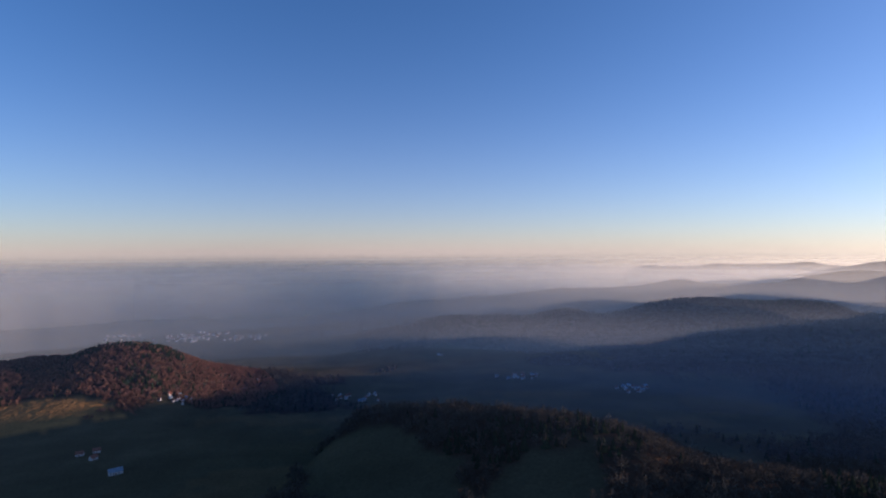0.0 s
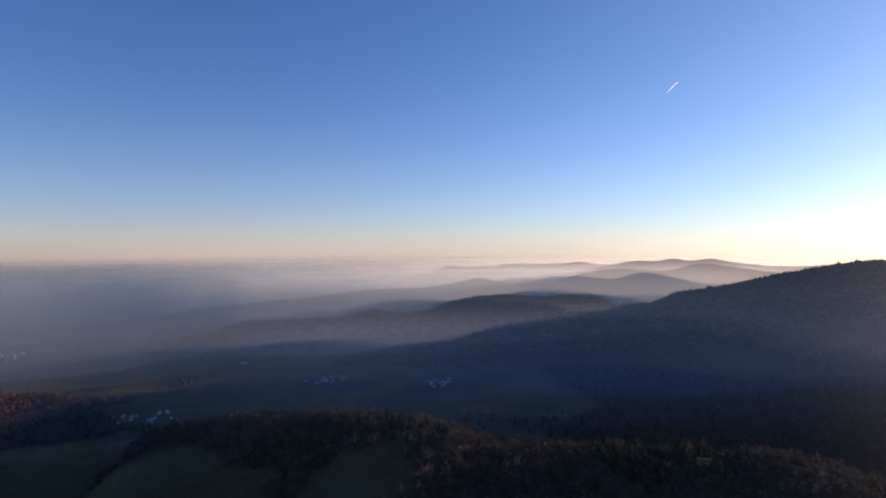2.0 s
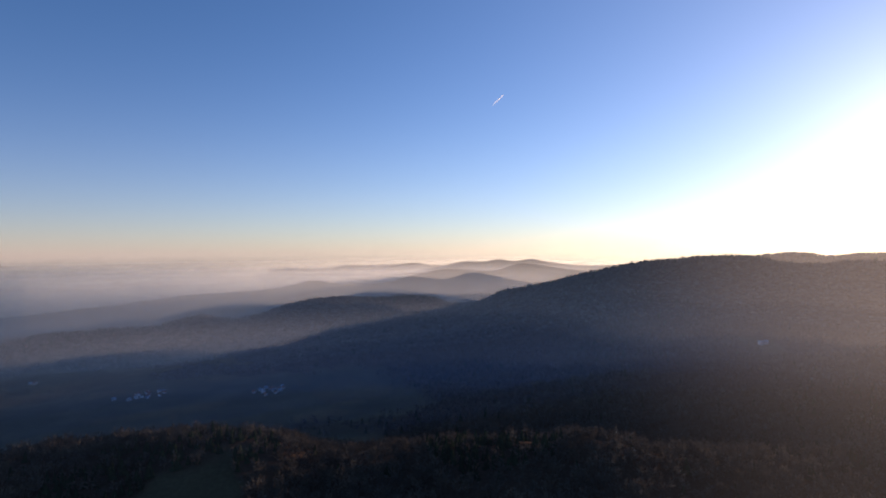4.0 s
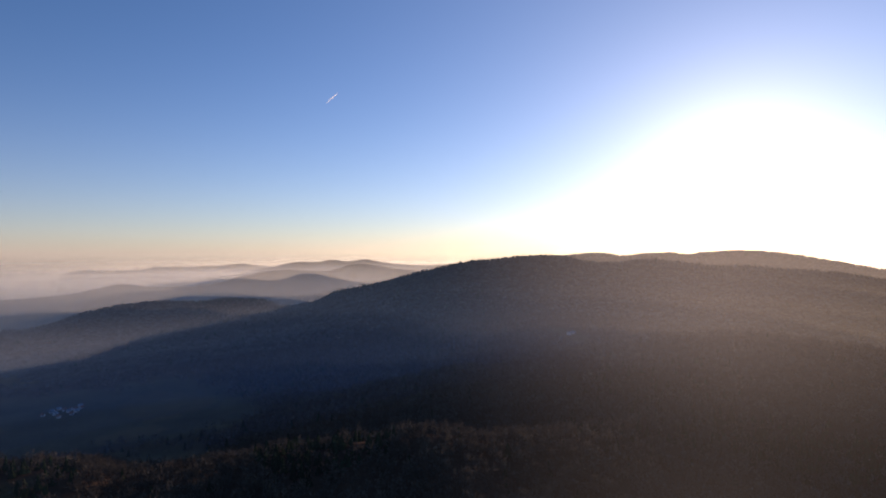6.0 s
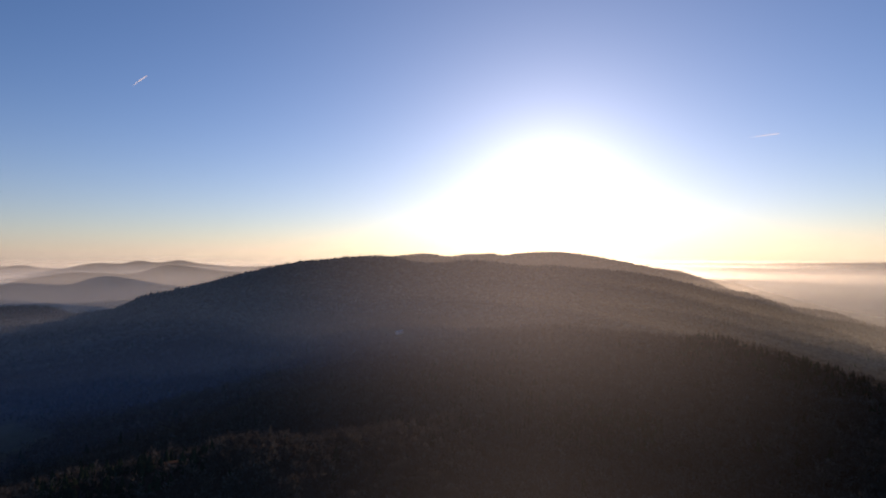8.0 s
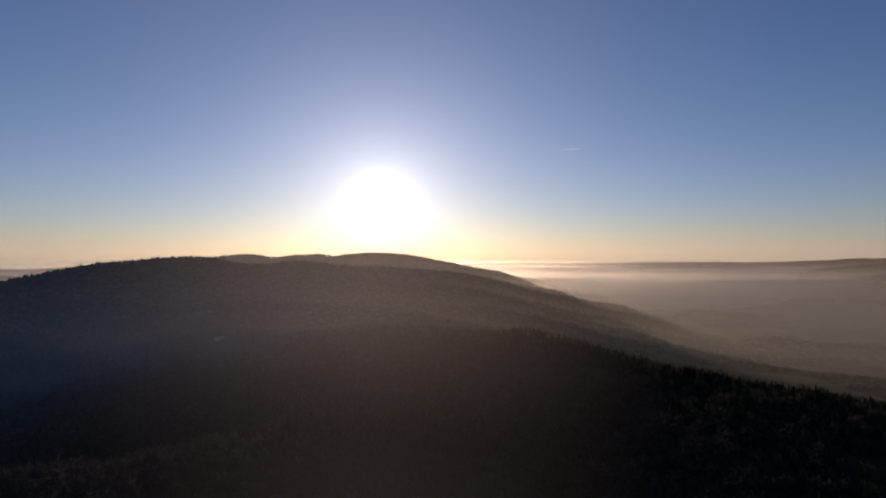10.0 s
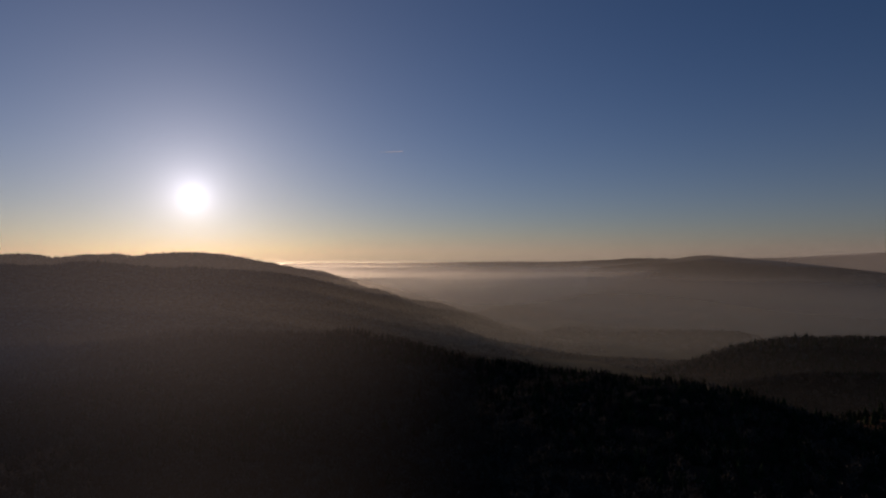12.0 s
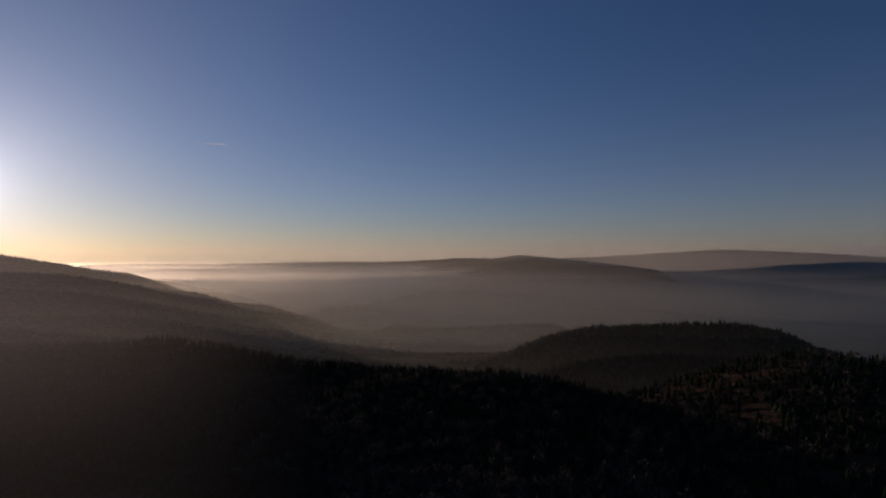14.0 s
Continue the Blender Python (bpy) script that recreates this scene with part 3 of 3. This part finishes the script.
def wood_mesh(name, templates, x, y, z, material, rng, smooth=False):
    """Many trees as one mesh, each a turned and scaled copy of one of the forms."""
    vs, fs, n = [], [], 0
    kinds = rng.integers(0, len(templates), len(x))
    for k, (v, f) in enumerate(templates):
        m = kinds == k
        count = int(m.sum())
        if not count:
            continue
        t, s, h = rng.uniform(0, 6.28, count), rng.uniform(0.75, 1.2, count), rng.uniform(0.6, 1.25, count)
        c, w = np.cos(t)[:, None], np.sin(t)[:, None]
        px = (v[None, :, 0] * c - v[None, :, 1] * w) * s[:, None] + x[m][:, None]
        py = (v[None, :, 0] * w + v[None, :, 1] * c) * s[:, None] + y[m][:, None]
        pz = v[None, :, 2] * h[:, None] + z[m][:, None]
        vs.append(np.stack((px, py, pz), -1).reshape(-1, 3))
        fs.append((f[None] + (np.arange(count) * len(v))[:, None, None] + n).reshape(-1, 3))
        n += count * len(v)
    return mesh_from(name, np.vstack(vs), np.vstack(fs), [material], smooth)


def plant(x, y, rng):
    """Keep the places that are wooded."""
    z = height(x, y)
    wood, _ = cover(x, y, z)
    keep = rng.uniform(0, 1, x.shape) < wood
    return x[keep], y[keep], z[keep] - 0.3


def build_woods():
    rng = np.random.default_rng(31)
    # the nearest trees, each a thing of its own
    bare, firs = [], []
    for k in range(4):
        h = (9, 10.5, 12, 10)[k]
        tree = new("bare_tree")
        tagged(tree, "bare brown broadleaf tree with a twiggy round crown", "tree", "trees on the near hill")
        for part_name, (v, f), mat in (("trunk", bare_trunk(rng, h), BARK), ("crown", bare_crown(rng, h, 170, 1.1), BARE)):
            o = new(part_name, mesh_from(part_name, v, f, [mat]))
            o.parent = tree
        bare.append(tree)
        h = (9, 10.5, 8.5, 11.5)[k]
        tree = new("fir_tree")
        tagged(tree, "dark green fir tree with drooping ragged branches", "tree", "firs on the near hill")
        for part_name, (v, f), mat in (("trunk", cone([(0.3, -2.0), (0.1, h * 0.8)], 6), BARK), ("crown", fir_crown(rng, h, 9, 9), FIR)):
            o = new(part_name, mesh_from(part_name, v, f, [mat]))
            o.parent = tree
        firs.append(tree)
    x, y = scattered(rng, 300, 640, 6.3)
    x, y, z = plant(x, y, rng)
    fir = is_fir(rng, x, y)
    own = np.zeros(len(x), bool)
    order = np.argsort(np.hypot(x - 330, y - 150))
    own[order[:150]] = True
    order = np.argsort(np.hypot(x - 60, y - 500))
    own[order[:75]] = True
    order = np.argsort(np.hypot(x - 440, y + 330))
    own[order[:70]] = True
    first = {}
    for px, py, pz, f in zip(x[own], y[own], z[own], fir[own]):
        k = int(rng.integers(0, 4))
        tree = (firs if f else bare)[k]
        m = pose(px, py, pz, 0, 0, rng.uniform(0, 360))
        if (f, k) not in first:
            first[(f, k)] = tree
            tree.matrix_basis = m
        else:
            copy_thing(tree, m)
    x, y, z, fir = x[~own], y[~own], z[~own], fir[~own]
    zones = [(x, y, z, fir, [joined(bare_crown(rng, h, 30, 1.6), cone([(0.25, -1.5), (0.1, h * 0.7)], 3)) for h in (9, 10, 12, 10, 11)], [fir_crown(rng, h, 6, 6) for h in (8, 9.5, 11, 8)])]
    x, y = scattered(rng, 640, 1350, 8.5)
    x, y, z = plant(x, y, rng)
    zones.append((x, y, z, is_fir(rng, x, y), [bare_crown(rng, h, 18, 1.9) for h in (9, 10, 12, 10)], [fir_crown(rng, h, 4, 6) for h in (8, 9.5, 11)]))
    x, y = scattered(rng, 1350, 3000, 21)
    u, v = scattered(rng, 1350, 2350, 10.5, -12, 114)
    x, y = np.concatenate((x, u)), np.concatenate((y, v))
    x, y, z = plant(x, y, rng)
    zones.append((x, y, z, is_fir(rng, x, y), [clump(rng, h, False, 7.5) for h in (4.5, 5, 5.5, 5)], [clump(rng, h, True) for h in (9, 10, 11)]))
    x, y = along_crests(rng, ("great_ridge", "village_hill", "round_hill", "sun_range", "saddle_hill"), 0.9, 40)
    x, y, z = plant(x, y, rng)
    zones.append((x, y, z, is_fir(rng, x, y), [clump(rng, h, False, 5.5) for h in (7, 8.5, 10, 8)], [clump(rng, h, True) for h in (11, 12, 14)]))
    # the sunlit hill has small dense trees coloured as sunlit, and a block of young firs
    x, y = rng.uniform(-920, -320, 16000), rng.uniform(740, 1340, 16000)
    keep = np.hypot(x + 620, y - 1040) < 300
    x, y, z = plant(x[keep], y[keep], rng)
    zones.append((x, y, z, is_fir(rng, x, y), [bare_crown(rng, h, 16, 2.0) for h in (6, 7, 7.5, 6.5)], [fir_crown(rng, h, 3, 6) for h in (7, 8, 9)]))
    for zone, (x, y, z, fir, broad, needle) in enumerate(zones):
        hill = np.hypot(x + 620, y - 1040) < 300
        sunlit_trees = hill & ~fir if zone == 4 else np.zeros(len(x), bool)
        if zone != 4:
            x, y, z, fir = x[~hill], y[~hill], z[~hill], fir[~hill]
            sunlit_trees = sunlit_trees[~hill]
        for name, mask, forms, mat, label in (("bare_woods", ~fir & ~sunlit_trees, broad, BARE, "bare brown winter woods covering the hillsides"), ("sunlit_tint_woods", sunlit_trees, broad, SUNLIT_TWIGS, "bare winter woods on a hill, sunlight put into their colour"), ("fir_woods", fir, needle, FIR, "dark green stands of fir on the hills")):
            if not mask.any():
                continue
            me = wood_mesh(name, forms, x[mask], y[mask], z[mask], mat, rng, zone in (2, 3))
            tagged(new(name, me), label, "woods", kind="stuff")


build_woods()


# ---- houses ----
def part(name, bm, mat, parent, label=""):
    me = bpy.data.meshes.new(name)
    bm.to_mesh(me)
    bm.free()
    me.materials.append(mat)
    o = new(name, me)
    o.parent = parent
    return tagged(o, label)


def box(bm, x0, y0, z0, x1, y1, z1):
    m = Matrix.LocRotScale(((x0 + x1) / 2, (y0 + y1) / 2, (z0 + z1) / 2), None, (x1 - x0, y1 - y0, z1 - z0))
    bmesh.ops.create_cube(bm, size=1, matrix=m)
    return bm


def prism(bm, profile, x0, x1):
    """A form with the same outline in y and z all along x."""
    ends = [[bm.verts.new((x, y, z)) for y, z in profile] for x in (x0, x1)]
    n = len(profile)
    for k in range(n):
        bm.faces.new((ends[0][k], ends[0][(k + 1) % n], ends[1][(k + 1) % n], ends[1][k]))
    bm.faces.new(ends[0][::-1]), bm.faces.new(ends[1])
    bmesh.ops.recalc_face_normals(bm, faces=bm.faces)
    return bm


def house(length, width, eaves, rise, wall_mat, roof_mat, label, name="house", category="house", group="houses of the villages"):
    """A gabled house on a low base, with roof slabs that overhang, a chimney, a door and windows."""
    thing = tagged(new(name), label, category, group)
    l, w = length / 2, width / 2
    part("wall", prism(bmesh.new(), [(-w, -2.5), (w, -2.5), (w, eaves), (0, eaves + rise), (-w, eaves)], -l, l), wall_mat, thing)
    for side in (-1, 1):
        out, down = w + 0.6, eaves - 0.6 * rise / w
        part("roof", prism(bmesh.new(), [(0, eaves + rise + 0.05), (side * out, down + 0.05), (side * out, down + 0.3), (0, eaves + rise + 0.35)], -l - 0.5, l + 0.5), roof_mat, thing)
    part("chimney", box(bmesh.new(), l * 0.3, 0.4, eaves + rise * 0.6, l * 0.3 + 0.7, 1.1, eaves + rise + 1.1), ROOF, thing)
    part("door", box(bmesh.new(), -0.6, -w - 0.06, 0, 0.6, -w + 0.1, 2.1), TIMBER, thing)
    for side in (-1, 1):
        for x in np.arange(-l + 1.6, l - 1.2, 2.6):
            for z in np.arange(0.9, eaves - 1.3, 2.7):
                if side == -1 and abs(x) < 1.3 and z < 2:
                    continue
                y = side * w
                part("window", box(bmesh.new(), x - 0.55, y - 0.05, z, x + 0.55, y + 0.05, z + 1.3), GLASS, thing)
    return thing


def settle(kinds, places, rng):
    """Set houses on the land: the first of each kind stands at its own place, the rest are copies."""
    for n, (x, y, turn) in enumerate(places):
        m = pose(x, y, float(height(np.array([x]), np.array([y]))[0]) + 0.2, 0, 0, turn)
        k = n % len(kinds)
        if not kinds[k].get("set"):
            kinds[k]["thing"].matrix_basis = m
            kinds[k]["set"] = True
        else:
            copy_thing(kinds[k]["thing"], m)


def build_villages():
    rng = np.random.default_rng(5)
    kinds = [{"thing": house(*k)} for k in ((5.2, 4.2, 2.9, 2.0, PLASTER, ROOF, "white plastered village house with a red tiled roof"),
                                            (4.8, 4.2, 2.8, 2.2, PLASTER, ROOF, "small white village house with a steep tiled roof"),
                                            (6.4, 4.6, 2.9, 2.1, PLASTER, SLATE, "long white village house with a grey roof"),
                                            (5.2, 4.6, 2.8, 1.8, PLASTER, SLATE, "white village house with a low grey roof"))]
    town = [{"thing": house(*k)} for k in ((9, 6.5, 5.6, 2.8, PLASTER, ROOF, "two-storey white town house with a tiled roof"),
                                           (12, 7, 8.4, 2.4, PLASTER, SLATE, "tall white town building with a grey roof"),
                                           (8, 7, 5.6, 3.2, PLASTER, ROOF, "square white town house with a steep tiled roof"))]
    # each village: bearing and distance of its middle, its reach along and across the view, how many houses
    for bearing, dist, wide, deep, count in VILLAGES:
        places = []
        tries = 0
        while len(places) < count and tries < 4000:
            tries += 1
            a, r = radians(bearing) + rng.normal(0, wide) / dist, dist + rng.normal(0, deep)
            x, y = math.sin(a) * r, math.cos(a) * r
            if all((x - p[0]) ** 2 + (y - p[1]) ** 2 > 7.5 ** 2 for p in places):
                places.append((x, y, rng.choice((0, 90)) + bearing + rng.normal(0, 12)))
        settle(town if dist > 2000 else kinds, places, rng)
    for x, y, turn, k in FARMS:
        z = float(height(np.array([x]), np.array([y]))[0]) + 0.2
        if k == 0:
            house(13, 7, 3.6, 2.8, PLASTER, SLATE, "large barn with a blue-grey sheet roof beside a meadow", "barn", "barn", "farm buildings").matrix_basis = pose(x, y, z, 0, 0, turn)
        elif k == 1:
            house(8, 5.5, 3.2, 2.4, PLASTER, ROOF, "white farmhouse with a tiled roof on the meadow", "farmhouse", "farmhouse", "farm buildings").matrix_basis = pose(x, y, z, 0, 0, turn)
        else:
            house(18, 6, 3.6, 2.2, PLASTER, SLATE, "long white farm building in a clearing", "farm_building", "farm building", "farm buildings").matrix_basis = pose(x, y, z, 0, 0, turn)


VILLAGES = [(-24.2, 2480, 70, 80, 50), (-19.7, 2337, 50, 40, 18), (-30.1, 2700, 60, 60, 16), (-25.0, 1072, 14, 12, 16), (-8.8, 1008, 28, 22, 14), (-20.2, 1206, 10, 8, 4), (-17.9, 1260, 8, 8, 2), (7.8, 1205, 17, 20, 18), (19.2, 1086, 15, 18, 13), (-0.6, 1590, 12, 10, 3)]
FARMS = [(-354, 603, 40, 0), (-442, 679, 20, 1), (-414, 661, 70, 1), (-428, 690, 30, 1), (1116, 504, 155, 2), (1280, 1630, 30, 1)]
build_villages()


# ---- contrails ----
def contrail(name, bearing, elevation, length, lean, width):
    """A short streak of ice high in the sky: a spindle of puffs."""
    dist = 4600
    rng = np.random.default_rng(2)
    c = Vector((math.sin(radians(bearing)), math.cos(radians(bearing)), math.tan(radians(elevation)))) * dist + Vector((0, 0, EYE))
    right = Vector((math.cos(radians(bearing)), -math.sin(radians(bearing)), 0))
    along = right * math.cos(radians(lean)) + Vector((0, 0, 1)) * math.sin(radians(lean))
    bm = bmesh.new()
    toward = -(c - Vector((0, 0, EYE))).normalized()
    across = along.cross(toward).normalized()
    rows = []
    for i in range(19):
        t = i / 18
        r = width * (0.12 + 0.88 * min(1, t * 2.2) * min(1, (1.02 - t) * 9)) * rng.uniform(0.9, 1.1)
        p = c + along * (t - 0.5) * length
        rows.append([bm.verts.new(p - across * r), bm.verts.new(p + toward * r * 0.3), bm.verts.new(p + across * r)])
    for a, b in zip(rows, rows[1:]):
        for k in range(2):
            bm.faces.new((a[k], a[k + 1], b[k + 1], b[k])).smooth = True
    me = bpy.data.meshes.new(name)
    bm.to_mesh(me)
    bm.free()
    me.materials.append(ICE)
    tagged(new(name, me), "short white contrail streak in the clear sky", "contrail", "contrails", "stuff")


def ice_material():
    m, nodes, links, bsdf = material("ice_cloud")
    nodes.remove(bsdf)
    a, b, mix = nodes.new("ShaderNodeBsdfDiffuse"), nodes.new("ShaderNodeBsdfTranslucent"), nodes.new("ShaderNodeMixShader")
    for n in (a, b):
        n.inputs[0].default_value = (0.95, 0.95, 0.95, 1)
    mix.inputs[0].default_value = 0.6
    links.new(a.outputs[0], mix.inputs[1]), links.new(b.outputs[0], mix.inputs[2])
    links.new(mix.outputs[0], nodes["Material Output"].inputs[0])
    return m


ICE = ice_material()
contrail("contrail", 41.7, 15.1, 130, 43, 2.9)
contrail("contrail", 100.1, 10.1, 190, 3, 2.0)
